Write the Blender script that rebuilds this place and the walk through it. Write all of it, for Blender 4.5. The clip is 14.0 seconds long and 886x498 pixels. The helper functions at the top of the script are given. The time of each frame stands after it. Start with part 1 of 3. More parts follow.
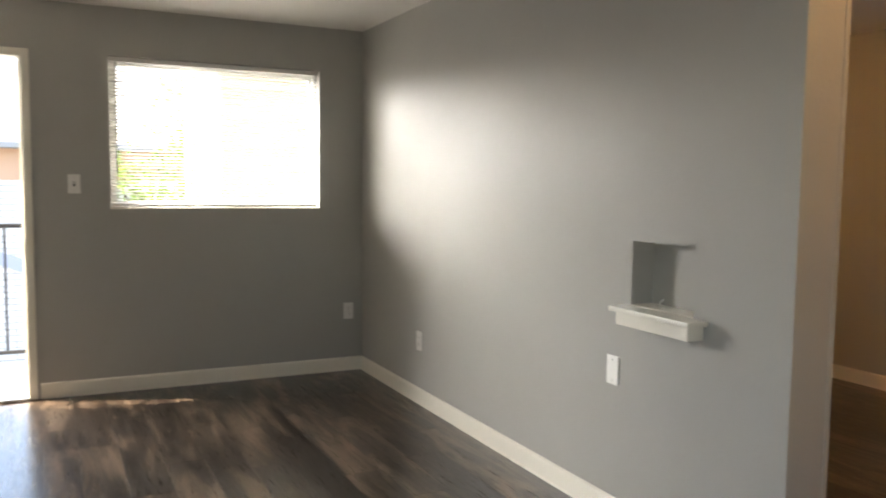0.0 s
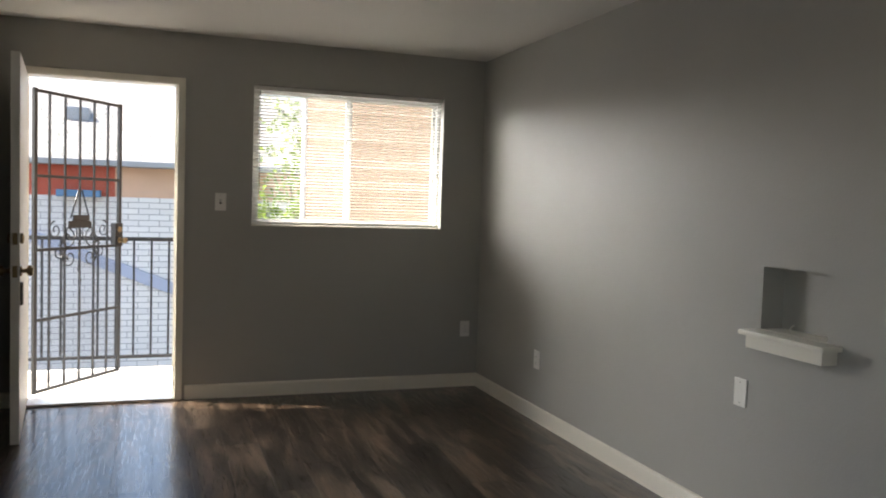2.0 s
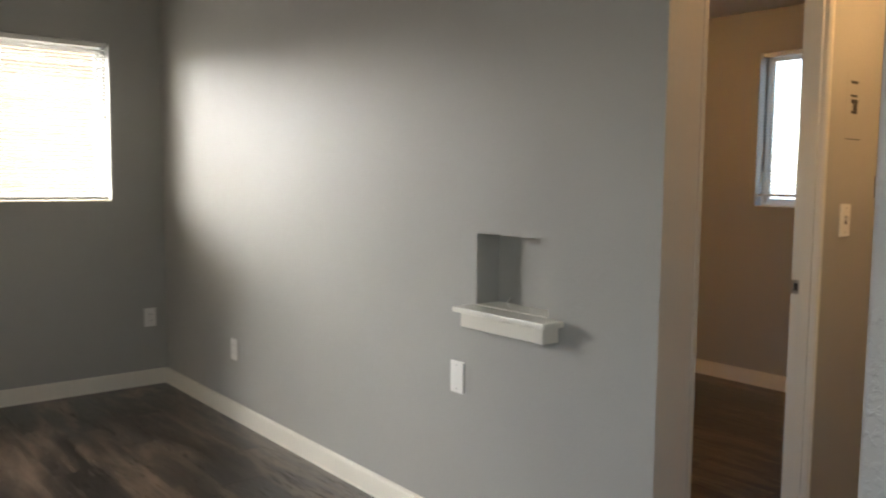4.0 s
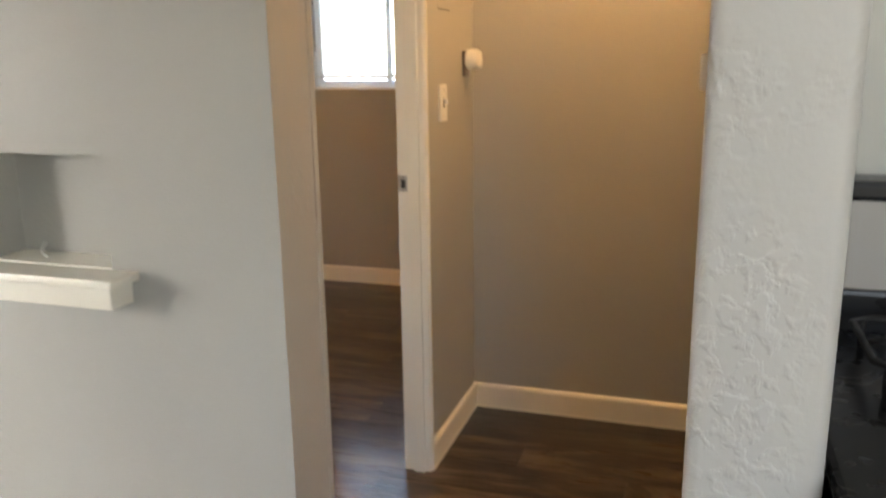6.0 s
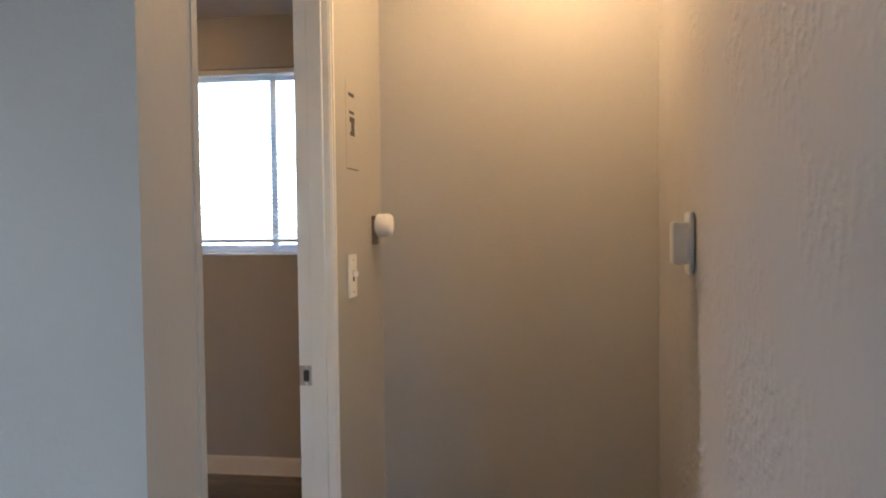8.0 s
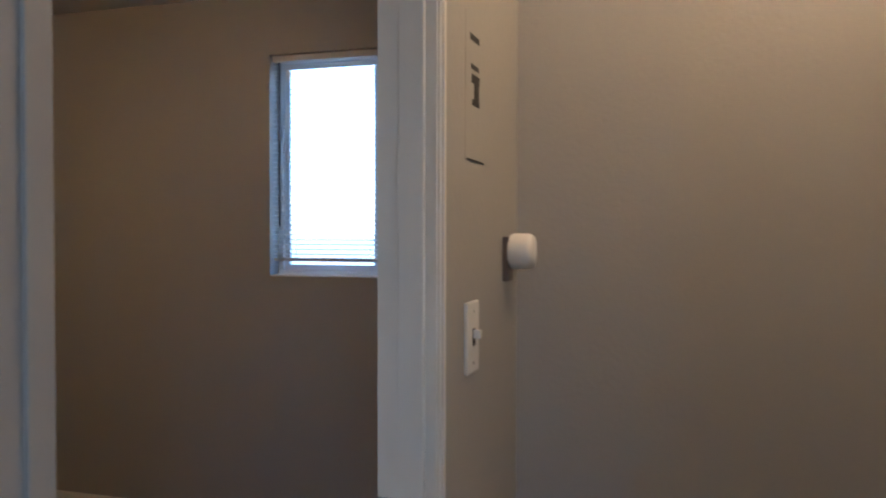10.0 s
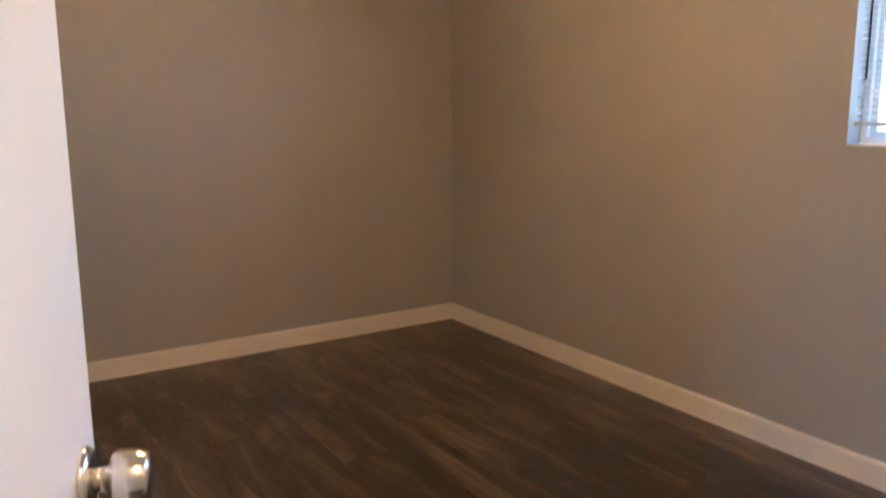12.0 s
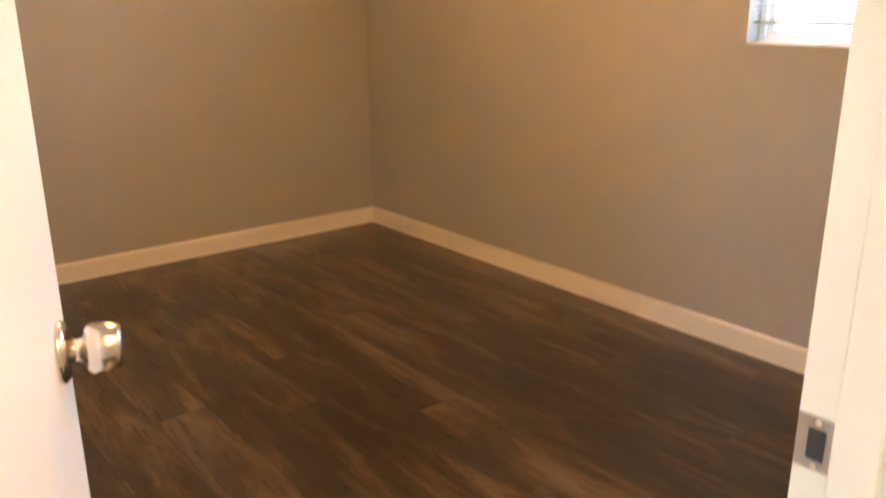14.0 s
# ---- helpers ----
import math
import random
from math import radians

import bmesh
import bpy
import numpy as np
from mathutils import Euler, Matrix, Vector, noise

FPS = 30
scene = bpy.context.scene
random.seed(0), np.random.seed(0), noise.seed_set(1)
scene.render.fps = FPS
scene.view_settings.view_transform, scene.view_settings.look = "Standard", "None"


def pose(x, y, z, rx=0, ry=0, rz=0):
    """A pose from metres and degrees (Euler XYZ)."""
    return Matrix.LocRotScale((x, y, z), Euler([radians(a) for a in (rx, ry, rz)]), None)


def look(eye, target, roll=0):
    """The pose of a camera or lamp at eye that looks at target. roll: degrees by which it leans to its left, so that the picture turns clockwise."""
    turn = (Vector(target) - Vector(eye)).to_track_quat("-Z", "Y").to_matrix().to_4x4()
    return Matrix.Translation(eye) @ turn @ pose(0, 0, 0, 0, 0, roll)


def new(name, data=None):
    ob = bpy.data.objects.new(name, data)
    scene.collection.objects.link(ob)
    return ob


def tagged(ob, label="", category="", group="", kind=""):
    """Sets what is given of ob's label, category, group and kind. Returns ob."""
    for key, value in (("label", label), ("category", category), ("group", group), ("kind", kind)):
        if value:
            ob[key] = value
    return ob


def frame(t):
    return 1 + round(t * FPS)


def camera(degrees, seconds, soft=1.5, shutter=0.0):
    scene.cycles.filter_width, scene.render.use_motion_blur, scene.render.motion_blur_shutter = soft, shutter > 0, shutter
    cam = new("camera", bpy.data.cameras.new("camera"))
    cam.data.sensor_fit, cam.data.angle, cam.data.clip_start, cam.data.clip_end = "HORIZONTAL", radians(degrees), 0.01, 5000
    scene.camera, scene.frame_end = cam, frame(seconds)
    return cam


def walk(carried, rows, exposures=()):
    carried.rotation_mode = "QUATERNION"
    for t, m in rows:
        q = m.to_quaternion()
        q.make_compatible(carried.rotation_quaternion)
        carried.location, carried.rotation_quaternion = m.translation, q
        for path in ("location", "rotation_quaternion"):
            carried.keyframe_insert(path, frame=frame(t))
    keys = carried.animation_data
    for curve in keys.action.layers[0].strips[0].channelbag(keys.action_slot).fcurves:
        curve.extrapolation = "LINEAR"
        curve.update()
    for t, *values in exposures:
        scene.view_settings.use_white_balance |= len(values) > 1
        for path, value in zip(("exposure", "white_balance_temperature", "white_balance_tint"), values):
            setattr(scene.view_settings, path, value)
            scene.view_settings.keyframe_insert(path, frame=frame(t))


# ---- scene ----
cam = camera(57.5, 14.0, soft=1.9, shutter=0.4)
PATH = [
    (0, (-2.014, -5.414, 1.340), (-1.136, -3.625, 1.178), 0.7),
    (0.5, (-2.128, -5.468, 1.340), (-1.396, -3.611, 1.208), 1.1),
    (1, (-2.258, -5.545, 1.334), (-1.579, -3.668, 1.210), 1.1),
    (1.5, (-2.272, -5.551, 1.333), (-1.628, -3.661, 1.221), 1.3),
    (2, (-2.261, -5.532, 1.330), (-1.591, -3.650, 1.223), 1.8),
    (2.2, (-2.234, -5.510, 1.330), (-1.536, -3.639, 1.216), 2.0),
    (4.3, (-1.776, -4.954, 1.315), (-0.411, -3.504, 1.132), 0.4),
    (4.5, (-1.725, -4.899, 1.308), (-0.294, -3.515, 1.123), 0.3),
    (5, (-1.592, -4.768, 1.327), (0.009, -3.581, 1.156), 0.1),
    (5.5, (-1.485, -4.669, 1.330), (0.302, -3.795, 1.118), 0.7),
    (6, (-1.405, -4.513, 1.317), (0.448, -3.915, 0.861), -0.8),
    (6.5, (-1.306, -4.471, 1.301), (0.546, -4.028, 0.691), 0.0),
    (7, (-1.211, -4.428, 1.317), (0.691, -4.060, 0.819), -0.2),
    (7.5, (-1.120, -4.340, 1.318), (0.840, -4.070, 1.122), -0.5),
    (7.7, (-1.090, -4.322, 1.325), (0.873, -4.055, 1.211), -0.6),
    (10, (-0.188, -4.062, 1.355), (1.722, -3.470, 1.311), 0.1),
    (10.5, (0.010, -4.035, 1.364), (1.704, -2.977, 1.263), 0.9),
    (11, (0.190, -3.950, 1.310), (1.630, -2.567, 1.193), 0.8),
    (11.5, (0.295, -3.860, 1.375), (1.502, -2.277, 1.177), -0.3),
    (12, (0.336, -3.861, 1.315), (1.4, -2.206, 0.952), -0.3),
    (12.5, (0.323, -3.882, 1.3), (1.363, -2.265, 0.749), -1.3),
    (13, (0.29, -3.917, 1.287), (1.381, -2.389, 0.597), -2.2),
    (13.5, (0.259, -3.924, 1.28), (1.402, -2.47, 0.52), -2.0),
    (14, (0.262, -3.922, 1.305), (1.461, -2.432, 0.72), -0.3),
]
walk(cam, [(t, look(eye, target, roll)) for t, eye, target, roll in PATH],
     exposures=[(0, 2.9, 7100, 10), (0.5, 2.75, 7100, 10), (1.5, 1.95, 6900, 10), (2.2, 1.95, 6900, 10), (4.5, 2.85, 6900, 10), (5, 2.75, 7000, 10), (5.5, 3.05, 7100, 10), (6.5, 3.95, 7400, 10), (7, 4.0, 7000, 10), (7.5, 3.65, 6100, 10),
                (10, 2.45, 4800, 10), (10.5, 3.0, 4600, 10), (11.5, 4.15, 5200, 10), (12, 4.2, 5300, 10), (12.5, 4.5, 5600, 10), (13, 4.3, 6100, 10), (13.5, 4.5, 6600, 10), (14, 4.8, 6700, 10)])

# ---- world and sun ----
world = bpy.data.worlds.new("sky")
scene.world = world
world.use_nodes = True
wn = world.node_tree.nodes
sky = wn.new("ShaderNodeTexSky")
sky.sky_type, sky.sun_disc = "NISHITA", False
SUN_EL = radians(52)
SUN_WAY = Vector((0.93, -0.37, 0)).normalized() * math.cos(SUN_EL) + Vector((0, 0, -math.sin(SUN_EL)))
sky.sun_elevation = SUN_EL
sky.sun_rotation = math.atan2(-SUN_WAY.x, -SUN_WAY.y)
wn["Background"].inputs["Strength"].default_value = 0.15
world.node_tree.links.new(sky.outputs[0], wn["Background"].inputs["Color"])
sun = new("sun", bpy.data.lights.new("sun", "SUN"))
sun.data.energy, sun.data.angle, sun.data.color = 5.0, radians(0.5), (1.0, 0.94, 0.85)
sun.matrix_world = look((-20, 10, 30), Vector((-20, 10, 30)) + SUN_WAY)

# added area lamp, unseen past the walkway, imitates bright western sky beside the sun
glow = new("sky_fill_lamp", bpy.data.lights.new("sky_fill_lamp", "AREA"))
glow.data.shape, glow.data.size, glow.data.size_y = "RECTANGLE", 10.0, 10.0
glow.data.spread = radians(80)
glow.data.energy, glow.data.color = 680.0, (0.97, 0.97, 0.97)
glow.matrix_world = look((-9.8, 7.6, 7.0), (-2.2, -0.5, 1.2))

# sky light at the bedroom window, and fill from an added unseen west opening


def window_light(name, eye, target, w, h, energy, color):
    lamp = new(name, bpy.data.lights.new(name, "AREA"))
    lamp.data.shape, lamp.data.size, lamp.data.size_y = "RECTANGLE", w, h
    lamp.data.energy, lamp.data.color = energy, color
    lamp.matrix_world = look(eye, target)


window_light("west_fill_light", (-3.24, -5.7, 1.52), (0.0, -5.3, 1.40), 1.2, 1.1, 1.9, (0.92, 0.95, 1.0))
window_light("bedroom_window_light", (3.35, -2.75, 1.66), (0.0, -2.75, 1.5), 1.3, 1.3, 0.7, (0.68, 0.87, 1.0))

# ---- materials ----


def material(name, color, rough=0.5, metal=0.0):
    m = bpy.data.materials.new(name)
    m.use_nodes = True
    b = m.node_tree.nodes["Principled BSDF"]
    b.inputs["Base Color"].default_value = (*color, 1)
    b.inputs["Roughness"].default_value = rough
    b.inputs["Metallic"].default_value = metal
    return m, m.node_tree.nodes, m.node_tree.links, b


def noise_node(N, L, scale, detail=3.0, vec=None, rough=0.5):
    n = N.new("ShaderNodeTexNoise")
    n.inputs["Scale"].default_value, n.inputs["Detail"].default_value = scale, detail
    n.inputs["Roughness"].default_value = rough
    if vec is not None:
        L.new(vec, n.inputs["Vector"])
    return n


def ramp_node(N, L, src, stops):
    r = N.new("ShaderNodeValToRGB")
    while len(r.color_ramp.elements) < len(stops):
        r.color_ramp.elements.new(0.5)
    for e, (p, c) in zip(r.color_ramp.elements, stops):
        e.position = p
        e.color = (*c, 1) if len(c) == 3 else c
    L.new(src, r.inputs["Fac"])
    return r


def bump_node(N, L, height, strength, distance, normal=None):
    b = N.new("ShaderNodeBump")
    b.inputs["Strength"].default_value, b.inputs["Distance"].default_value = strength, distance
    L.new(height, b.inputs["Height"])
    if normal is not None:
        L.new(normal, b.inputs["Normal"])
    return b


def painted(name, color, rough=0.55, scale=120.0, strength=0.15, spread=0.05, trowel=0.0):
    """Paint with faint mottling, a fine roller stipple and, where asked, skip-trowel ridges below it."""
    m, N, L, b = material(name, color, rough)
    pos = N.new("ShaderNodeNewGeometry").outputs["Position"]
    big = noise_node(N, L, 1.3, 4, pos)
    lo = tuple(c * (1 - spread) for c in color)
    hi = tuple(min(1, c * (1 + spread)) for c in color)
    r = ramp_node(N, L, big.outputs["Fac"], [(0.3, lo), (0.7, hi)])
    L.new(r.outputs["Color"], b.inputs["Base Color"])
    rr = ramp_node(N, L, noise_node(N, L, 6, 3, pos).outputs["Fac"], [(0.3, (rough - 0.02,) * 3), (0.7, (rough + 0.03,) * 3)])
    L.new(rr.outputs["Color"], b.inputs["Roughness"])
    fine = noise_node(N, L, scale, 2, pos)
    last = bump_node(N, L, fine.outputs["Fac"], strength, 0.002)
    if trowel:
        w = noise_node(N, L, 48, 3, pos, 0.5)
        w.inputs["Distortion"].default_value = 0.25
        patch = ramp_node(N, L, noise_node(N, L, 4, 2, pos).outputs["Fac"], [(0.45, (0, 0, 0)), (0.62, (1, 1, 1))])
        lump = ramp_node(N, L, w.outputs["Fac"], [(0.47, (0, 0, 0)), (0.61, (1, 1, 1))])
        rid = N.new("ShaderNodeMix")
        rid.data_type, rid.blend_type = "RGBA", "MULTIPLY"
        rid.inputs["Factor"].default_value = 1.0
        L.new(patch.outputs["Color"], rid.inputs["A"])
        L.new(lump.outputs["Color"], rid.inputs["B"])
        last = bump_node(N, L, rid.outputs["Result"], trowel, 0.004, last.outputs["Normal"])
    L.new(last.outputs["Normal"], b.inputs["Normal"])
    return m


def wood_planks(name):
    m, N, L, b = material(name, (0.1, 0.07, 0.05), 0.4)
    tc, info = N.new("ShaderNodeTexCoord"), N.new("ShaderNodeObjectInfo")
    off = N.new("ShaderNodeVectorMath")
    off.operation = "MULTIPLY_ADD"
    comb = N.new("ShaderNodeCombineXYZ")
    for i in range(3):
        L.new(info.outputs["Random"], comb.inputs[i])
    L.new(comb.outputs[0], off.inputs[0])
    off.inputs[1].default_value = (37, 91, 13)
    L.new(tc.outputs["Object"], off.inputs[2])
    mp = N.new("ShaderNodeMapping")
    mp.inputs["Scale"].default_value = (5.5, 0.9, 1.0)
    L.new(off.outputs[0], mp.inputs["Vector"])
    broad = noise_node(N, L, 1.6, 5, mp.outputs[0], 0.6)
    broad.inputs["Distortion"].default_value = 0.7
    mp2 = N.new("ShaderNodeMapping")
    mp2.inputs["Scale"].default_value = (70, 2.2, 1.0)
    L.new(off.outputs[0], mp2.inputs["Vector"])
    grain = noise_node(N, L, 2.2, 5, mp2.outputs[0], 0.65)
    mix = N.new("ShaderNodeMath")
    mix.operation = "MULTIPLY_ADD"
    mix.inputs[1].default_value = 0.18
    L.new(grain.outputs["Fac"], mix.inputs[0])
    half = N.new("ShaderNodeMath")
    half.operation = "MULTIPLY_ADD"
    half.inputs[1].default_value, half.inputs[2].default_value = 1.4, -0.375
    L.new(broad.outputs["Fac"], half.inputs[0])
    L.new(half.outputs[0], mix.inputs[2])
    shift = N.new("ShaderNodeMath")
    shift.operation = "MULTIPLY_ADD"
    shift.inputs[1].default_value = 0.13
    L.new(info.outputs["Random"], shift.inputs[0])
    L.new(mix.outputs[0], shift.inputs[2])
    col = ramp_node(N, L, shift.outputs[0], [(0.34, (0.012, 0.007, 0.0045)), (0.48, (0.034, 0.022, 0.014)), (0.60, (0.088, 0.059, 0.039)), (0.78, (0.155, 0.108, 0.074))])
    # dark knots, stretched along the board
    mp3 = N.new("ShaderNodeMapping")
    mp3.inputs["Scale"].default_value = (4.0, 1.7, 1.0)
    L.new(off.outputs[0], mp3.inputs["Vector"])
    vo = N.new("ShaderNodeTexVoronoi")
    vo.inputs["Scale"].default_value = 1.2
    L.new(mp3.outputs[0], vo.inputs["Vector"])
    knot = ramp_node(N, L, vo.outputs["Distance"], [(0.03, (0.18, 0.16, 0.15)), (0.10, (0.7, 0.68, 0.66)), (0.16, (1, 1, 1))])
    mul = N.new("ShaderNodeMix")
    mul.data_type, mul.blend_type = "RGBA", "MULTIPLY"
    mul.inputs["Factor"].default_value = 1.0
    L.new(col.outputs["Color"], mul.inputs["A"])
    L.new(knot.outputs["Color"], mul.inputs["B"])
    L.new(mul.outputs["Result"], b.inputs["Base Color"])
    rg = ramp_node(N, L, grain.outputs["Fac"], [(0.3, (0.36,) * 3), (0.7, (0.24,) * 3)])
    L.new(rg.outputs["Color"], b.inputs["Roughness"])
    b.inputs["Coat Weight"].default_value, b.inputs["Coat Roughness"].default_value = 0.5, 0.16
    bm_ = bump_node(N, L, grain.outputs["Fac"], 0.25, 0.0015)
    L.new(bm_.outputs["Normal"], b.inputs["Normal"])
    return m


def glass(name):
    m, N, L, b = material(name, (1, 1, 1), 0.0)
    b.inputs["Transmission Weight"].default_value = 1.0
    b.inputs["IOR"].default_value = 1.02
    return m


def metal_mat(name, color, rough, metal=1.0):
    m, N, L, b = material(name, color, rough, metal)
    pos = N.new("ShaderNodeTexCoord").outputs["Object"]
    n = noise_node(N, L, 30, 3, pos)
    r = ramp_node(N, L, n.outputs["Fac"], [(0.3, (max(0.02, rough - 0.02),) * 3), (0.7, (rough + 0.03,) * 3)])
    L.new(r.outputs["Color"], b.inputs["Roughness"])
    return m


def courses(name, c1, c2, mortar, w, h, gap, bump, axes):
    """Blocks or shingles that stay far off: courses in the material."""
    m, N, L, b = material(name, c1, 0.85)
    sep = N.new("ShaderNodeSeparateXYZ")
    L.new(N.new("ShaderNodeNewGeometry").outputs["Position"], sep.inputs[0])
    comb = N.new("ShaderNodeCombineXYZ")
    L.new(sep.outputs[axes[0]], comb.inputs[0])
    L.new(sep.outputs[axes[1]], comb.inputs[1])
    t = N.new("ShaderNodeTexBrick")
    t.inputs["Scale"].default_value = 1.0
    t.inputs["Brick Width"].default_value, t.inputs["Row Height"].default_value = w, h
    t.inputs["Mortar Size"].default_value = gap
    for k, c in (("Color1", c1), ("Color2", c2), ("Mortar", mortar)):
        t.inputs[k].default_value = (*c, 1)
    L.new(comb.outputs[0], t.inputs["Vector"])
    L.new(t.outputs["Color"], b.inputs["Base Color"])
    bb = bump_node(N, L, t.outputs["Fac"], -bump, 0.01)
    L.new(bb.outputs["Normal"], b.inputs["Normal"])
    return m


def emitter(name, color, strength):
    m, N, L, b = material(name, (0.8, 0.78, 0.72), 0.4)
    b.inputs["Emission Color"].default_value = (*color, 1)
    b.inputs["Emission Strength"].default_value = strength
    return m


PAINT = painted("grey_wall_paint", (0.395, 0.388, 0.360), 0.42, 90, 0.30, 0.03, 0.09)
PAINT_ROUGH = painted("grey_trowelled_wall_paint", (0.45, 0.438, 0.415), 0.45, 90, 0.25, 0.03, 0.55)
CEIL = painted("white_ceiling_paint", (0.74, 0.72, 0.68), 0.8, 60, 0.4, 0.02)
TRIM = painted("white_trim_paint", (0.78, 0.745, 0.655), 0.3, 200, 0.06, 0.03)
DOORPAINT = painted("white_door_paint", (0.80, 0.80, 0.79), 0.42, 160, 0.08, 0.02)
WOOD = wood_planks("dark_wood_planks")
PLASTIC = painted("white_plastic", (0.80, 0.79, 0.75), 0.3, 300, 0.02, 0.01)
SLAT = painted("white_blind_slats", (0.78, 0.77, 0.73), 0.4, 300, 0.02, 0.01)
sn, sl = SLAT.node_tree.nodes, SLAT.node_tree.links
trl = sn.new("ShaderNodeBsdfTranslucent")
trl.inputs["Color"].default_value = (0.80, 0.78, 0.72, 1)
smx = sn.new("ShaderNodeMixShader")
smx.inputs[0].default_value = 0.05
sl.new(sn["Principled BSDF"].outputs[0], smx.inputs[1])
sl.new(trl.outputs[0], smx.inputs[2])
sl.new(smx.outputs[0], sn["Material Output"].inputs["Surface"])
VINYL = painted("white_vinyl", (0.80, 0.81, 0.80), 0.3, 300, 0.02, 0.01)
GLASS = glass("clear_glass")
STEEL = metal_mat("satin_steel", (0.72, 0.70, 0.66), 0.22)
STRIKE = metal_mat("dull_strike_steel", (0.42, 0.41, 0.39), 0.38)
BRASS = metal_mat("worn_brass", (0.26, 0.20, 0.12), 0.35)
IRON = metal_mat("black_iron", (0.03, 0.03, 0.032), 0.45, 0.3)
BLACK = metal_mat("black_enamel", (0.008, 0.008, 0.009), 0.28, 0.0)
BLACK.node_tree.nodes["Principled BSDF"].inputs["Specular IOR Level"].default_value = 0.22
CAST = metal_mat("cast_iron", (0.02, 0.02, 0.021), 0.5, 0.2)
DARK = painted("black_print", (0.03, 0.03, 0.03), 0.6, 200, 0.05, 0.1)
PANEL = metal_mat("grey_control_panel", (0.30, 0.28, 0.27), 0.35, 0.0)
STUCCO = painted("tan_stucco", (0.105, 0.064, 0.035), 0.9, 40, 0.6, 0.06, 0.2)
CONCRETE = painted("pale_concrete", (0.52, 0.49, 0.45), 0.9, 50, 0.4, 0.10)
RED = painted("red_wood_paint", (0.50, 0.09, 0.05), 0.6, 60, 0.2, 0.06)
PEACH = painted("peach_stucco", (0.66, 0.44, 0.32), 0.9, 40, 0.4, 0.06)
BLUE = painted("blue_tarpaulin", (0.10, 0.22, 0.38), 0.6, 30, 0.4, 0.1)
GUTTER = painted("grey_gutter", (0.34, 0.35, 0.36), 0.5, 60, 0.1, 0.05)
BLOCK = courses("white_block_courses", (0.82, 0.80, 0.78), (0.74, 0.72, 0.71), (0.34, 0.33, 0.33), 0.4, 0.12, 0.008, 0.6, (0, 2))
SHINGLE = courses("grey_shingles", (0.36, 0.34, 0.33), (0.24, 0.23, 0.22), (0.12, 0.12, 0.12), 0.32, 0.14, 0.012, 0.8, (0, 1))
GROUND = painted("asphalt_ground", (0.10, 0.10, 0.10), 0.9, 30, 0.6, 0.2)
BARK = painted("brown_bark", (0.12, 0.085, 0.06), 0.9, 25, 1.0, 0.25)
LAMP_WARM = emitter("warm_lamp_glass", (1.0, 0.58, 0.25), 7.6)
LAMP_BED = emitter("warm_bedroom_lamp_glass", (1.0, 0.50, 0.17), 8.8)
lm, lN, lL, lb = material("green_leaves", (0.09, 0.16, 0.03), 0.5)
lb.inputs["Transmission Weight"].default_value = 0.0
lr = ramp_node(lN, lL, lN.new("ShaderNodeNewGeometry").outputs["Random Per Island"], [(0.0, (0.05, 0.10, 0.02)), (1.0, (0.16, 0.24, 0.05))])
lL.new(lr.outputs["Color"], lb.inputs["Base Color"])
leaf_glow = lN.new("ShaderNodeBsdfTranslucent")
leaf_glow.inputs["Color"].default_value = (0.30, 0.42, 0.06, 1)
leaf_mix = lN.new("ShaderNodeMixShader")
leaf_mix.inputs[0].default_value = 0.45
lL.new(lb.outputs[0], leaf_mix.inputs[1])
lL.new(leaf_glow.outputs[0], leaf_mix.inputs[2])
lL.new(leaf_mix.outputs[0], lN["Material Output"].inputs["Surface"])
LEAF = lm


def mesh_screen(name, cover):
    m, N, L, b = material(name, (0.05, 0.05, 0.05), 0.7)
    tr = N.new("ShaderNodeBsdfTransparent")
    mx = N.new("ShaderNodeMixShader")
    mx.inputs[0].default_value = cover
    L.new(tr.outputs[0], mx.inputs[1])
    L.new(b.outputs[0], mx.inputs[2])
    L.new(mx.outputs[0], N["Material Output"].inputs["Surface"])
    return m


SCREEN = mesh_screen("fine_mesh_screen", 0.10)
WINDOW_SCREEN = mesh_screen("window_mesh_screen", 0.14)

# ---- mesh helpers ----


def add_box(bm, lo, hi, bevel=0.0):
    c = [(a + b) / 2 for a, b in zip(lo, hi)]
    s = [abs(b - a) for a, b in zip(lo, hi)]
    r = bmesh.ops.create_cube(bm, size=1, matrix=Matrix.Translation(c) @ Matrix.Diagonal((*s, 1)))
    if bevel:
        es = list({e for v in r["verts"] for e in v.link_edges})
        bmesh.ops.bevel(bm, geom=es, offset=bevel, segments=2, affect="EDGES", profile=0.6)
    return bm


def box(lo, hi, bevel=0.0):
    return add_box(bmesh.new(), lo, hi, bevel)


def boxes(*pairs, bevel=0.0):
    bm = bmesh.new()
    for lo, hi in pairs:
        add_box(bm, lo, hi, bevel)
    return bm


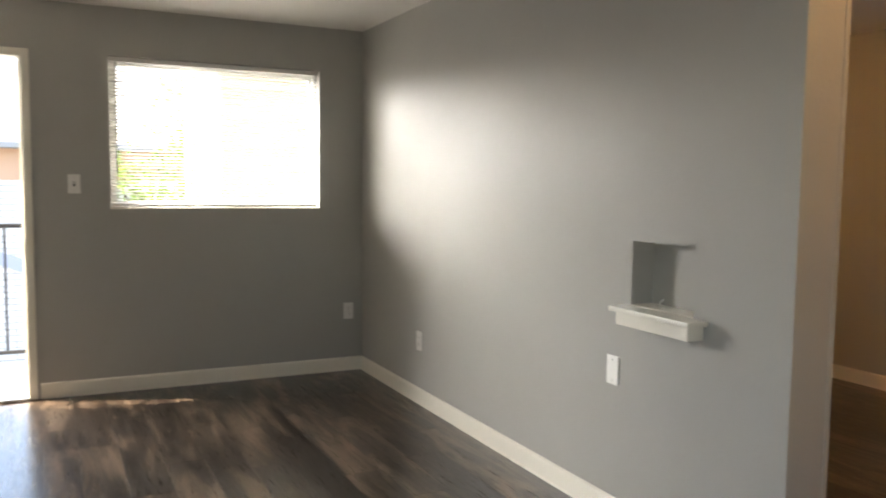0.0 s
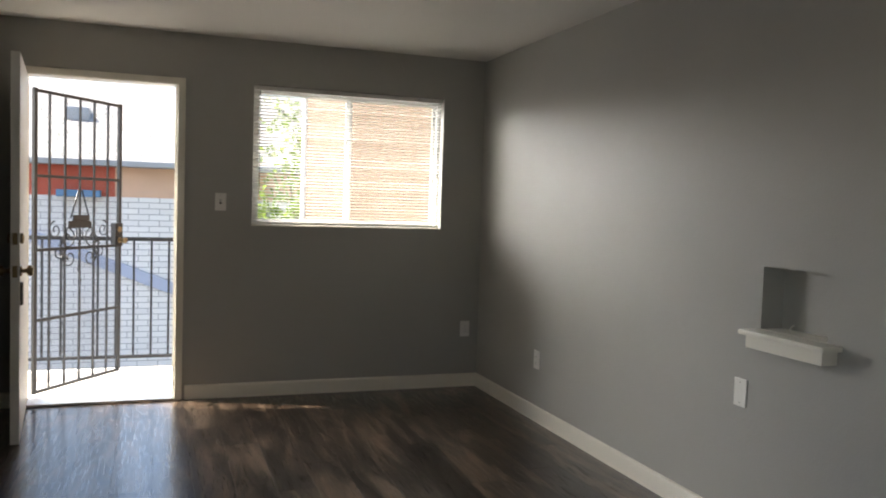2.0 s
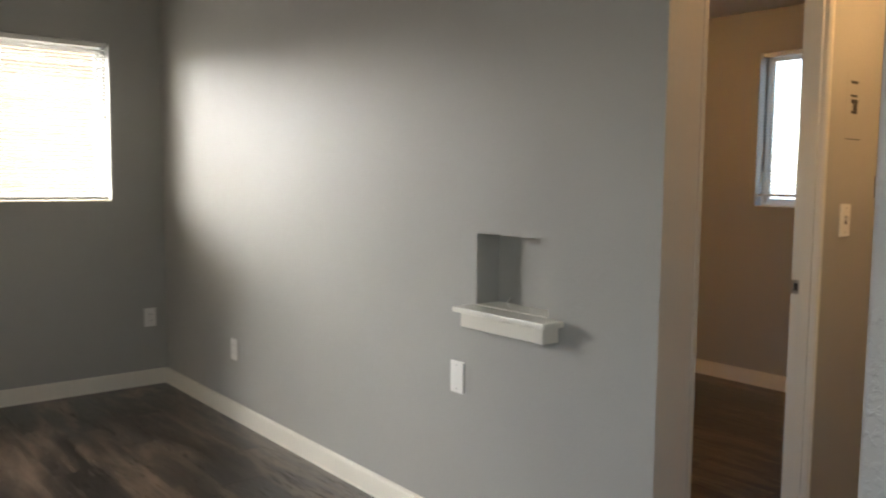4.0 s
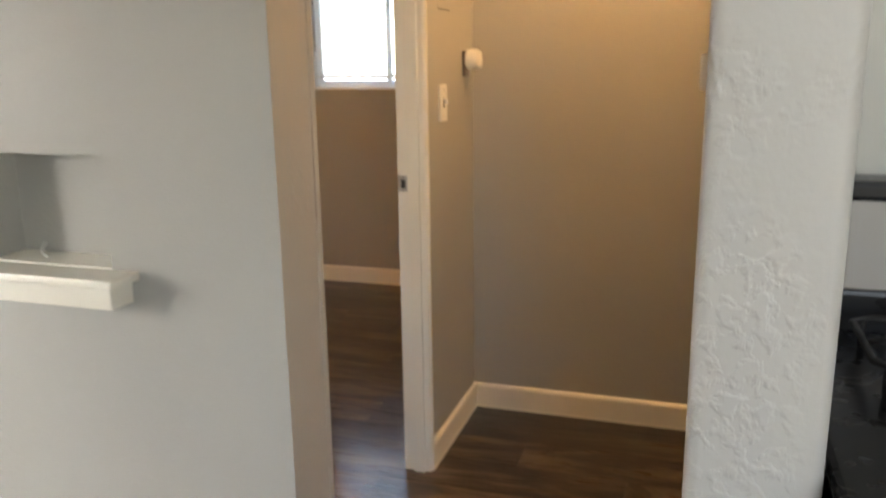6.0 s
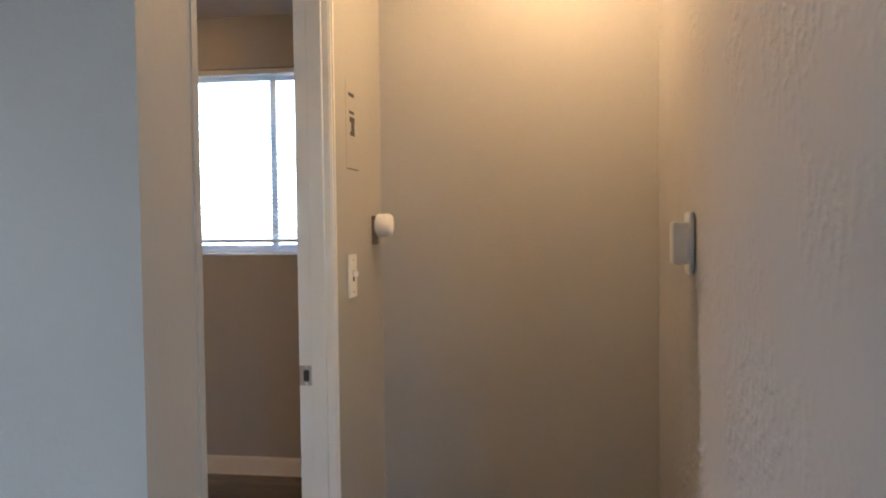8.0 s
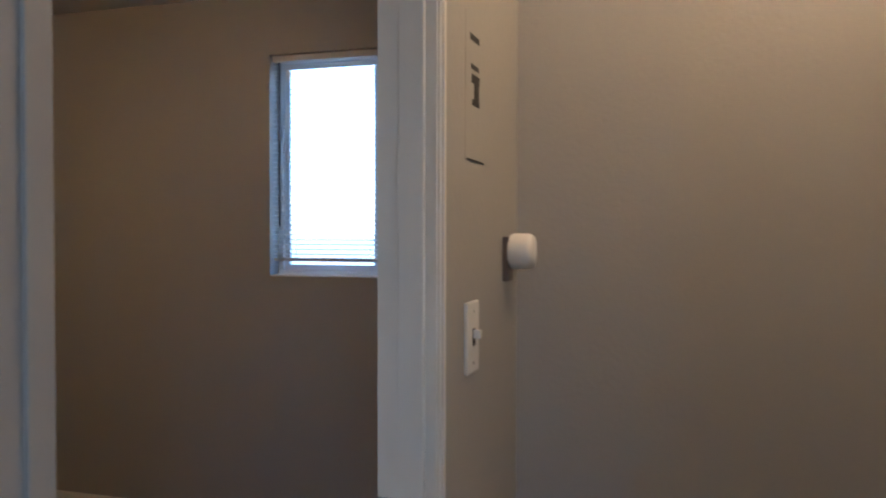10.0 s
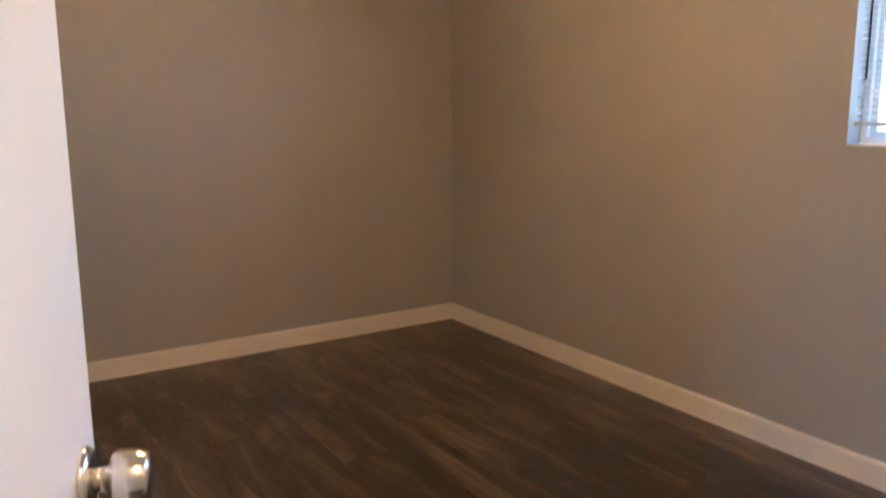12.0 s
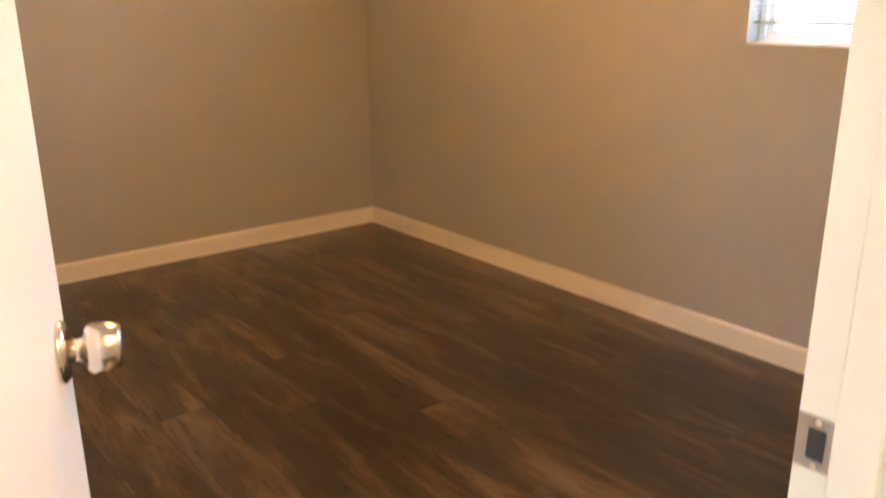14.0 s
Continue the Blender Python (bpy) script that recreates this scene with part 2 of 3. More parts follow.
def spun(profile, centre, axis="Z", steps=24):
    """A turned shape: (radius, height) pairs along the axis from the centre."""
    bm = bmesh.new()
    turn = {"Z": Matrix(), "X": Matrix.Rotation(math.pi / 2, 4, "Y"), "Y": Matrix.Rotation(math.pi / 2, 4, "X")}[axis]
    rings = []
    for r, h in profile:
        rings.append([bm.verts.new((max(r, 1e-4) * math.cos(2 * math.pi * i / steps), max(r, 1e-4) * math.sin(2 * math.pi * i / steps), h)) for i in range(steps)])
    for a, b in zip(rings, rings[1:]):
        for i in range(steps):
            f = bm.faces.new((a[i], a[(i + 1) % steps], b[(i + 1) % steps], b[i]))
            f.smooth = True
    for ring, flip in ((rings[0], True), (rings[-1], False)):
        bm.faces.new(ring[::-1] if flip else ring)
    bmesh.ops.recalc_face_normals(bm, faces=bm.faces)
    bmesh.ops.transform(bm, matrix=Matrix.Translation(centre) @ turn, verts=bm.verts)
    return bm


def tube(points, radius, steps=8, closed=False):
    bm = bmesh.new()
    pts = [Vector(p) for p in points]
    rings = []
    for i, p in enumerate(pts):
        a = pts[i - 1] if i or closed else p
        b = pts[(i + 1) % len(pts)] if i + 1 < len(pts) or closed else p
        q = (b - a).normalized().to_track_quat("Z", "Y")
        rings.append([bm.verts.new(p + q @ Vector((radius * math.cos(2 * math.pi * k / steps), radius * math.sin(2 * math.pi * k / steps), 0))) for k in range(steps)])
    pairs = list(zip(rings, rings[1:])) + ([(rings[-1], rings[0])] if closed else [])
    for a, b in pairs:
        for k in range(steps):
            f = bm.faces.new((a[k], a[(k + 1) % steps], b[(k + 1) % steps], b[k]))
            f.smooth = True
    if not closed:
        bm.faces.new(rings[0][::-1])
        bm.faces.new(rings[-1])
    return bm


def mesh_object(name, bm, mat):
    me = bpy.data.meshes.new(name)
    bm.to_mesh(me)
    bm.free()
    me.materials.append(mat)
    return new(name, me)


def part(name, bm, mat, parent, label=""):
    ob = mesh_object(name, bm, mat)
    ob.parent = parent
    if label:
        ob["label"] = label
    return ob


def structure(name, bm, mat, label, category):
    return tagged(mesh_object(name, bm, mat), label, category, kind="structure")


def thing(name, at, label, category, group="", kind=""):
    ob = new(name)
    ob.matrix_world = at
    return tagged(ob, label, category, group, kind)


# ---- plan ----
H = 2.39
WX, SY = -3.17, -7.6          # living room: west wall, south wall
HN, HS, HE = -3.717, -4.557, 1.435   # hall: north, south and east faces
BE, BN = 2.98, 0.15           # bedroom: east and north faces
DL, DR, DH = 0.180, 0.876, 2.03      # bedroom doorway
EL, ER, EH = -3.02, -2.14, 2.055    # entry doorway
W1 = (-1.66, -0.315, 1.155, 2.095)  # living room window
W2 = (-3.22, -2.283, 1.155, 2.125)  # bedroom window, along y

structure("wall_north", boxes(((WX - 0.15, 0, 0), (EL - 0.02, 0.15, H)), ((EL - 0.02, 0, EH + 0.02), (ER + 0.02, 0.15, H)), ((ER + 0.02, 0, 0), (W1[0], 0.15, H)),
          ((W1[0], 0, 0), (W1[1], 0.15, W1[2])), ((W1[0], 0, W1[3]), (W1[1], 0.15, H)), ((W1[1], 0, 0), (0.0, 0.15, H))), PAINT,
          "grey painted wall with the entry door and a window", "wall")
NY0, NY1, NZ0, NZ1 = -3.30, -2.962, 0.876, 1.13
structure("wall_east", boxes(((0, NY1, 0), (0.12, 0.30, H)), ((0, HN, 0), (0.12, NY0, H)), ((0, NY0, 0), (0.12, NY1, NZ0)), ((0, NY0, NZ1), (0.12, NY1, H)),
          ((0.105, NY0, NZ0), (0.12, NY1, NZ1))), PAINT, "grey painted wall with a small square niche", "wall")
# the opening is added, out of view, to hold the west fill lamp
structure("wall_west", boxes(((WX - 0.15, SY, 0), (WX, -6.35, H)), ((WX - 0.15, -5.05, 0), (WX, 0, H)), ((WX - 0.15, -6.35, 0), (WX, -5.05, 0.95)), ((WX - 0.15, -6.35, 2.1), (WX, -5.05, H))), PAINT,
          "grey painted wall beside the entry door with an unseen opening added for light", "wall")
structure("wall_south", box((WX - 0.15, SY - 0.15, 0), (0.12, SY, H)), PAINT, "plain grey painted wall at the room's far end", "wall")
structure("wall_kitchen", box((0, SY, 0), (0.12, -4.648, H)), PAINT, "plain grey painted kitchen wall behind the stove", "wall")
HSW = -4.513   # the hall's south face runs slightly askew
pw, RC = bmesh.new(), 0.015
rim = [(HE, -4.648), (HE, HS)]
for cy, a0 in ((HSW - RC, 90), (-4.648 + RC, 180)):
    rim += [(-0.60 + RC + RC * math.cos(radians(a0 + 9 * k)), cy + RC * math.sin(radians(a0 + 9 * k))) for k in range(11)]
low, high = [[pw.verts.new((x, y, z)) for x, y in rim] for z in (0, H)]
for k in range(len(rim)):
    pw.faces.new((low[k - 1], low[k], high[k], high[k - 1]))
pw.faces.new(low)
pw.faces.new(high)
bmesh.ops.recalc_face_normals(pw, faces=pw.faces)
structure("wall_partition", pw, PAINT_ROUGH, "pale grey partition end with rough trowelled plaster", "wall")
structure("wall_hall_north", boxes(((0.12, HN, 0), (DL - 0.02, HN + 0.076, H)), ((DL - 0.02, HN, DH + 0.02), (DR + 0.02, HN + 0.076, H)), ((DR + 0.02, HN, 0), (BE + 0.15, HN + 0.076, H))), PAINT,
          "grey hall wall with the bedroom doorway", "wall")
structure("wall_hall_east", box((HE, HS - 0.12, 0), (HE + 0.12, HN, H)), PAINT, "plain grey wall at the end of the hall", "wall")
structure("wall_bedroom_east", boxes(((BE, HN + 0.076, 0), (BE + 0.15, W2[0], H)), ((BE, W2[1], 0), (BE + 0.15, BN + 0.15, H)), ((BE, W2[0], 0), (BE + 0.15, W2[1], W2[2])), ((BE, W2[0], W2[3]), (BE + 0.15, W2[1], H))), PAINT,
          "grey bedroom wall with a window", "wall")
structure("wall_bedroom_north", box((0.12, BN, 0), (BE, BN + 0.15, H)), PAINT, "plain grey bedroom wall", "wall")
structure("ceiling", box((WX - 0.15, SY - 0.15, H), (BE + 0.15, 0.30, H + 0.15)), CEIL, "white painted ceiling", "ceiling")

# ---- baseboards ----


def baseboard(a, b, inward):
    """A moulded board along a wall from a to b; inward points into the room."""
    a, b, n = Vector((*a, 0)), Vector((*b, 0)), Vector((*inward, 0))
    prof = [(0.002, 0.0), (0.016, 0.0), (0.016, 0.006), (0.014, 0.008), (0.014, 0.082), (0.011, 0.091), (0.005, 0.096), (0.002, 0.096)]
    bm = bmesh.new()
    ends = [[bm.verts.new(p + n * d + Vector((0, 0, z))) for d, z in prof] for p in (a, b)]
    k = len(prof)
    for i in range(k):
        bm.faces.new((ends[0][i], ends[0][(i + 1) % k], ends[1][(i + 1) % k], ends[1][i]))
    bm.faces.new(ends[0][::-1])
    bm.faces.new(ends[1])
    bmesh.ops.recalc_face_normals(bm, faces=bm.faces)
    structure("baseboard", bm, TRIM, "cream white painted baseboard along the wall", "baseboard")


baseboard((ER + 0.065, 0), (-0.014, 0), (0, -1))
baseboard((WX + 0.014, 0), (EL - 0.065, 0), (0, -1))
baseboard((0, HN + 0.03), (0, 0), (-1, 0))
baseboard((WX, SY), (WX, 0), (1, 0))
baseboard((WX, SY), (0, SY), (0, 1))
baseboard((DR + 0.022, HN), (HE - 0.014, HN), (0, -1))
baseboard((HE, HS), (HE, HN), (-1, 0))
baseboard((-0.58, HSW - 0.001), (HE - 0.014, HS), (0.0245, 0.9997))
baseboard((0.12, BN), (BE - 0.014, BN), (0, -1))
baseboard((BE, HN + 0.076), (BE, BN), (-1, 0))
baseboard((0.12, HN + 0.2), (0.12, BN - 0.014), (1, 0))
baseboard((DR + 0.08, HN + 0.076), (BE - 0.014, HN + 0.076), (0, 1))

# ---- doorways ----


fr = thing("door_frame_1", Matrix(), "cream painted frame of the entry doorway", "door frame", kind="structure")
part("jamb", boxes(((EL - 0.02, -0.004, 0), (EL, 0.155, EH + 0.02))), TRIM, fr)
part("jamb", boxes(((ER, -0.004, 0), (ER + 0.02, 0.155, EH + 0.02))), TRIM, fr)
part("head", boxes(((EL, -0.004, EH), (ER, 0.155, EH + 0.02))), TRIM, fr)
part("stop", boxes(((ER - 0.012, 0.05, 0), (ER, 0.075, EH))), TRIM, fr)
part("threshold", box((EL, -0.03, 0.0), (ER, 0.19, 0.018), 0.004), metal_mat("worn_aluminium", (0.6, 0.58, 0.55), 0.4), fr, "worn metal threshold")
for xa, xb in ((EL - 0.05, EL - 0.004), (ER + 0.004, ER + 0.05)):
    part("casing", boxes(((xa, -0.014, 0), (xb, 0, EH + 0.045)), bevel=0.003), TRIM, fr)
part("casing", boxes(((EL - 0.004, -0.014, EH + 0.004), (ER + 0.004, 0, EH + 0.045)), bevel=0.003), TRIM, fr)

fr2 = thing("door_frame_2", Matrix(), "cream painted frame of the bedroom doorway with a steel strike", "door frame", kind="structure")
part("jamb", boxes(((DR, HN - 0.006, 0), (DR + 0.02, HN + 0.082, DH + 0.02)), bevel=0.001), TRIM, fr2)
part("jamb", boxes(((DL - 0.02, HN - 0.003, 0), (DL, HN + 0.082, DH + 0.02)), bevel=0.001), PAINT, fr2, "grey painted jamb")
part("head", boxes(((DL, HN - 0.006, DH), (DR, HN + 0.082, DH + 0.02))), TRIM, fr2)
part("stop", boxes(((DR - 0.010, HN + 0.010, 0), (DR, HN + 0.048, DH)), bevel=0.002), TRIM, fr2)
part("stop", boxes(((DL, HN + 0.010, DH - 0.010), (DR - 0.010, HN + 0.048, DH)), bevel=0.002), TRIM, fr2)
for d, w0, w1 in ((0.010, 0.003, 0.021), (0.014, 0.010, 0.021)):
    part("casing", boxes(((DR + w0, HN - d, 0), (DR + w1, HN, DH + w1)), bevel=0.002), TRIM, fr2)
    part("casing", boxes(((DL, HN - d, DH + w0), (DR + w0, HN, DH + w1)), bevel=0.002), TRIM, fr2)
st = part("strike_plate", boxes(((DR - 0.0025, HN + 0.050, 0.928), (DR + 0.0005, HN + 0.081, 0.977)), bevel=0.001), STRIKE, fr2, "satin steel strike plate")
part("hole", boxes(((DR - 0.0045, HN + 0.056, 0.939), (DR - 0.002, HN + 0.070, 0.966))), DARK, st)
for z in (0.9325, 0.9725):
    part("screw", spun([(0.0035, 0), (0.003, -0.001)], (DR - 0.0024, HN + 0.063, z), "X", 10), STEEL, st)

# bedroom door, hinged at the west jamb, standing half open into the bedroom
bd = thing("door_1", Matrix.Translation((DL + 0.011, HN + 0.083, 0)) @ Matrix.Rotation(radians(90 - 20.2), 4, "Z"), "white painted flush bedroom door standing half open", "door", kind="structure")
part("leaf", box((0, -0.035, 0.012), (0.668, 0, DH - 0.005), 0.002), DOORPAINT, bd)
KX, KZ = 0.610, 0.960
knob = part("door_knob", spun([(0.012, 0.0), (0.0115, 0.012), (0.013, 0.017), (0.024, 0.021), (0.0275, 0.026), (0.0265, 0.040), (0.0235, 0.052), (0.021, 0.0545), (0.002, 0.0550)], (KX, -0.041, KZ), "Y", 32), STEEL, bd, "satin steel knob")
part("rosette", spun([(0.033, 0.0), (0.033, 0.004), (0.030, 0.008), (0.018, 0.009)], (KX, -0.0345, KZ), "Y", 32), STEEL, knob)
part("latch_plate", boxes(((0.667, -0.030, KZ - 0.028), (0.6695, -0.006, KZ + 0.028)), bevel=0.001), STEEL, bd)
for z in (0.25, 1.02, 1.80):
    part("hinge", spun([(0.006, -0.045), (0.006, 0.045)], (0.0, 0.004, z), "Z", 10), STEEL, bd)

# entry door, wide open against the west wall
ed = thing("door_2", Matrix.Translation((EL + 0.012, -0.006, 0)) @ Matrix.Rotation(radians(-84.5), 4, "Z"), "white painted entry door standing wide open", "door", kind="structure")
part("leaf", box((0, -0.044, 0.012), (0.872, 0, EH - 0.006), 0.003), DOORPAINT, ed)
for z, r in ((1.09, 0.026), (0.92, 0.028)):
    for s in (1, -1):
        y0 = 0.0 if s > 0 else -0.044
        pr = [(0.030, 0), (0.030, 0.006), (0.012, 0.010), (0.012, 0.03), (r, 0.036), (r, 0.058), (0.012, 0.062)] if z < 1 else [(0.028, 0), (0.027, 0.014), (0.012, 0.018)]
        part("door_knob" if z < 1 else "deadbolt", spun([(a, -s * b) for a, b in pr], (0.812, y0, z), "Y", 20), BRASS, ed, "dark brass knob" if z < 1 else "dark brass deadbolt")
    part("latch_plate", boxes(((0.871, -0.034, z - 0.03), (0.874, -0.010, z + 0.03))), BRASS, ed)
fob = tagged(mesh_object("key_fob", box((-2.935, -0.842, 0.74), (-2.915, -0.800, 0.86), 0.008), IRON), "black key fob hanging from the entry door knob", "key fob")

# ---- windows ----


def sliding_window(name, origin, width, z0, z1, label, screened):
    """A sliding vinyl window; local x runs along the wall, local y points outdoors."""
    root = thing(name, origin, label, "window", kind="structure")
    f = 0.026
    y0, y1 = 0.075, 0.135
    part("window_frame", boxes(((0, y0, z0), (width, y1, z0 + f)), ((0, y0, z1 - f), (width, y1, z1)), ((0, y0, z0 + f), (f, y1, z1 - f)), ((width - f, y0, z0 + f), (width, y1, z1 - f)), bevel=0.003), VINYL, root)
    mid = width * 0.5
    for xa, xb, ya in ((f, mid + 0.02, 0.09), (mid - 0.02, width - f, 0.112)):
        sash = part("sash", boxes(((xa, ya, z0 + f), (xb, ya + 0.02, z0 + f + 0.024)), ((xa, ya, z1 - f - 0.024), (xb, ya + 0.02, z1 - f)), ((xa, ya, z0 + f + 0.024), (xa + 0.024, ya + 0.02, z1 - f - 0.024)), ((xb - 0.024, ya, z0 + f + 0.024), (xb, ya + 0.02, z1 - f - 0.024)), bevel=0.002), VINYL, root)
        p = part("pane", box((xa + 0.024, ya + 0.008, z0 + f + 0.024), (xb - 0.024, ya + 0.012, z1 - f - 0.024)), GLASS, sash)
        p.visible_shadow = False
    if screened:
        part("insect_screen", box((mid - 0.015, 0.137, z0 + 0.012), (width - 0.012, 0.1385, z1 - 0.012)), WINDOW_SCREEN, root, "fine dark insect screen")
    # painted returns of the opening
    part("window_sill", box((0.001, 0.002, z0 + 0.001), (width - 0.001, y0, z0 + 0.008), 0.002), TRIM, root)
    return root


def venetian_blind(origin, width, z0, z1, tilt, label, pitch=0.0212, y=0.030, lift=0.0):
    root = thing("window_blind", origin, label, "blind")
    part("headrail", box((0.006, y - 0.015, z1 - 0.030), (width - 0.006, y + 0.015, z1 - 0.002), 0.003), SLAT, root)
    part("bottom_rail", box((0.008, y - 0.012, z0 + 0.012 + lift), (width - 0.008, y + 0.012, z0 + 0.028 + lift), 0.004), SLAT, root)
    bm = bmesh.new()
    k = 5
    rows_ = [[bm.verts.new((x, -0.0125 + 0.025 * i / (k - 1), 0.0022 * (1 - (2 * i / (k - 1) - 1) ** 2))) for i in range(k)] for x in (0.008, width - 0.008)]
    for i in range(k - 1):
        bm.faces.new((rows_[0][i], rows_[1][i], rows_[1][i + 1], rows_[0][i + 1]))
    bmesh.ops.solidify(bm, geom=bm.faces[:], thickness=0.0006)
    me = bpy.data.meshes.new("slat")
    bm.to_mesh(me)
    bm.free()
    me.materials.append(SLAT)
    z = z1 - 0.045
    while z > z0 + 0.036 + lift:
        s = new("slat", me)
        s.parent = root
        s.matrix_basis = pose(0, y, z, tilt)
        z -= pitch
    for x in (0.12, width - 0.12, width / 2):
        part("cord", tube([(x, y - 0.0125, z1 - 0.03), (x, y - 0.0125, z0 + 0.03 + lift)], 0.0008, 5), SLAT, root)
    part("wand", tube([(0.045, y - 0.024, z1 - 0.035), (0.046, y - 0.026, z0 + 0.22)], 0.003, 8), IRON, root, "thin tilt wand")
    return root


sliding_window("window_1", Matrix.Translation((W1[0], 0, 0)), W1[1] - W1[0], W1[2], W1[3], "white vinyl sliding window behind a blind", True)
venetian_blind(Matrix.Translation((W1[0], 0, 0)), W1[1] - W1[0], W1[2], W1[3], -14, "white slatted blind lowered over the living room window")
WB = Matrix.Translation((BE, W2[1], 0)) @ Matrix.Rotation(radians(-90), 4, "Z")
sliding_window("window_2", WB, W2[1] - W2[0], W2[2], W2[3], "white vinyl sliding window in the bedroom", False)
venetian_blind(WB, W2[1] - W2[0], W2[2], W2[3], 8, "white slatted blind hanging short of the sill", lift=0.055)

# ---- niche shelf, plates and small wall things ----
sh = thing("niche_shelf", Matrix(), "white painted wooden shelf below the wall niche", "shelf")
part("board", boxes(((-0.092, -3.372, 0.862), (0.0, -2.938, 0.882)), bevel=0.006), TRIM, sh)
part("apron", boxes(((-0.072, -3.350, 0.812), (-0.001, -2.962, 0.862)), bevel=0.003), TRIM, sh)
part("niche_floor", boxes(((0.0, NY0 + 0.001, NZ0 + 0.001), (0.104, NY1 - 0.001, NZ0 + 0.008))), TRIM, sh)
cl = thing("cable_stub", Matrix(), "short white cable stub lying in the niche", "cable")
part("cable", tube([(0.10, -3.03, 0.905), (0.075, -3.04, 0.896), (0.055, -3.06, 0.891), (0.035, -3.09, 0.890)], 0.003, 8), PLASTIC, cl)


def plate(m, kind_, label, category):
    """A wall plate; local x along the wall, local y into the wall, origin at its middle."""
    root = thing({"outlet": "wall_outlet", "blank": "blank_wall_plate", "switch": "light_switch"}[kind_], m, label, category, {"outlet": "power outlets", "switch": "light switches"}.get(kind_, ""))
    part("cover", box((-0.036, -0.007, -0.058), (0.036, 0.0, 0.058), 0.003), PLASTIC, root)
    if kind_ == "outlet":
        for z in (-0.02, 0.02):
            so = part("socket", box((-0.016, -0.010, z - 0.014), (0.016, -0.006, z + 0.014), 0.003), PLASTIC, root)
            for x in (-0.006, 0.006):
                part("slot", box((x - 0.001, -0.0108, z - 0.004), (x + 0.001, -0.0095, z + 0.005)), DARK, so)
    elif kind_ == "switch":
        part("toggle", boxes(((-0.005, -0.020, -0.002), (0.005, -0.006, 0.012)), bevel=0.002), PLASTIC, root)
        part("slot", box((-0.007, -0.0078, -0.014), (0.007, -0.0065, 0.014)), DARK, root)
    for z in (-0.042, 0.042) if kind_ != "outlet" else (0.0,):
        part("screw", spun([(0.003, 0), (0.0025, 0.001)], (0, -0.0068, z), "Y", 8), STEEL, root)
    return root


EASTWALL = Matrix.Rotation(radians(-90), 4, "Z")
plate(Matrix.Translation((-1.862, 0, 1.31)), "switch", "cream light switch beside the entry door", "switch")
plate(Matrix.Translation((-0.104, 0, 0.428)), "outlet", "white power outlet low on the window wall", "outlet")
plate(Matrix.Translation((0, -1.005, 0.385)) @ EASTWALL, "outlet", "white power outlet low on the niche wall", "outlet")
plate(Matrix.Translation((0, -2.868, 0.607)) @ EASTWALL, "blank", "white blank cover plate below the niche", "wall plate")
plate(Matrix.Translation((1.071, HN, 1.184)), "switch", "white light switch beside the bedroom doorway", "switch")

plate(Matrix.Translation((-0.535, -4.648, 1.12)) @ Matrix.Rotation(math.pi, 4, "Z"), "switch", "white light switch on the partition above the stove", "switch")

th = thing("thermostat", Matrix.Translation((1.325, HN, 1.305)), "round white thermostat dial on a brown base", "thermostat")
part("base", box((-0.022, -0.012, -0.045), (0.022, 0.0, 0.040), 0.003), metal_mat("brown_plastic", (0.16, 0.13, 0.11), 0.4, 0.0), th, "brown base plate")
part("dial", spun([(0.030, 0.010), (0.034, 0.016), (0.034, 0.048), (0.030, 0.056), (0.014, 0.058)], (0.004, 0, 0.012), "Y", 28), PLASTIC, th)

pn = thing("paper_notice", Matrix.Translation((1.103, HN - 0.001, 1.59)), "pale grey paper notice with dark smudged print", "notice")
part("sheet", box((-0.062, 0.0004, -0.122), (0.062, 0.0008, 0.115), 0.0), PAINT, pn)
for x0, x1, z0, z1 in ((-0.035, 0.020, 0.074, 0.084), (-0.030, 0.018, 0.028, 0.036), (-0.026, 0.024, 0.006, 0.020), (-0.010, 0.020, -0.020, 0.006), (-0.022, 0.022, -0.030, -0.020), (-0.055, 0.055, -0.121, -0.118)):
    part("print_bar", box((x0, -0.0004, z0), (x1, 0.0002, z1)), DARK, pn)

wc = thing("doorbell_chime", Matrix.Translation((0.66, -4.538, 1.28)) @ Matrix.Rotation(radians(-1.4), 4, "Z"), "white wall control on an oblong mounting plate", "wall control")
part("mounting_plate", box((-0.05, 0.0, -0.062), (0.05, 0.010, 0.062), 0.008), PLASTIC, wc)
part("box", box((-0.036, 0.010, -0.042), (0.036, 0.040, 0.042), 0.005), PLASTIC, wc)


def ceiling_lamp(x, y, label, glow_mat):
    root = thing("ceiling_lamp", Matrix.Translation((x, y, H)), label, "lamp", "ceiling lamps")
    part("base", spun([(0.15, 0), (0.15, -0.02), (0.135, -0.03)], (0, 0, 0), "Z", 32), TRIM, root)
    part("shade", spun([(0.135, -0.028), (0.13, -0.06), (0.105, -0.09), (0.06, -0.108), (0.01, -0.113)], (0, 0, 0), "Z", 32), glow_mat, root, "glowing warm glass dome")
    return root


ceiling_lamp(1.02, -4.25, "round glass ceiling lamp glowing warm in the hall", LAMP_WARM)
ceiling_lamp(1.55, -1.75, "round glass ceiling lamp glowing warm in the bedroom", LAMP_BED)

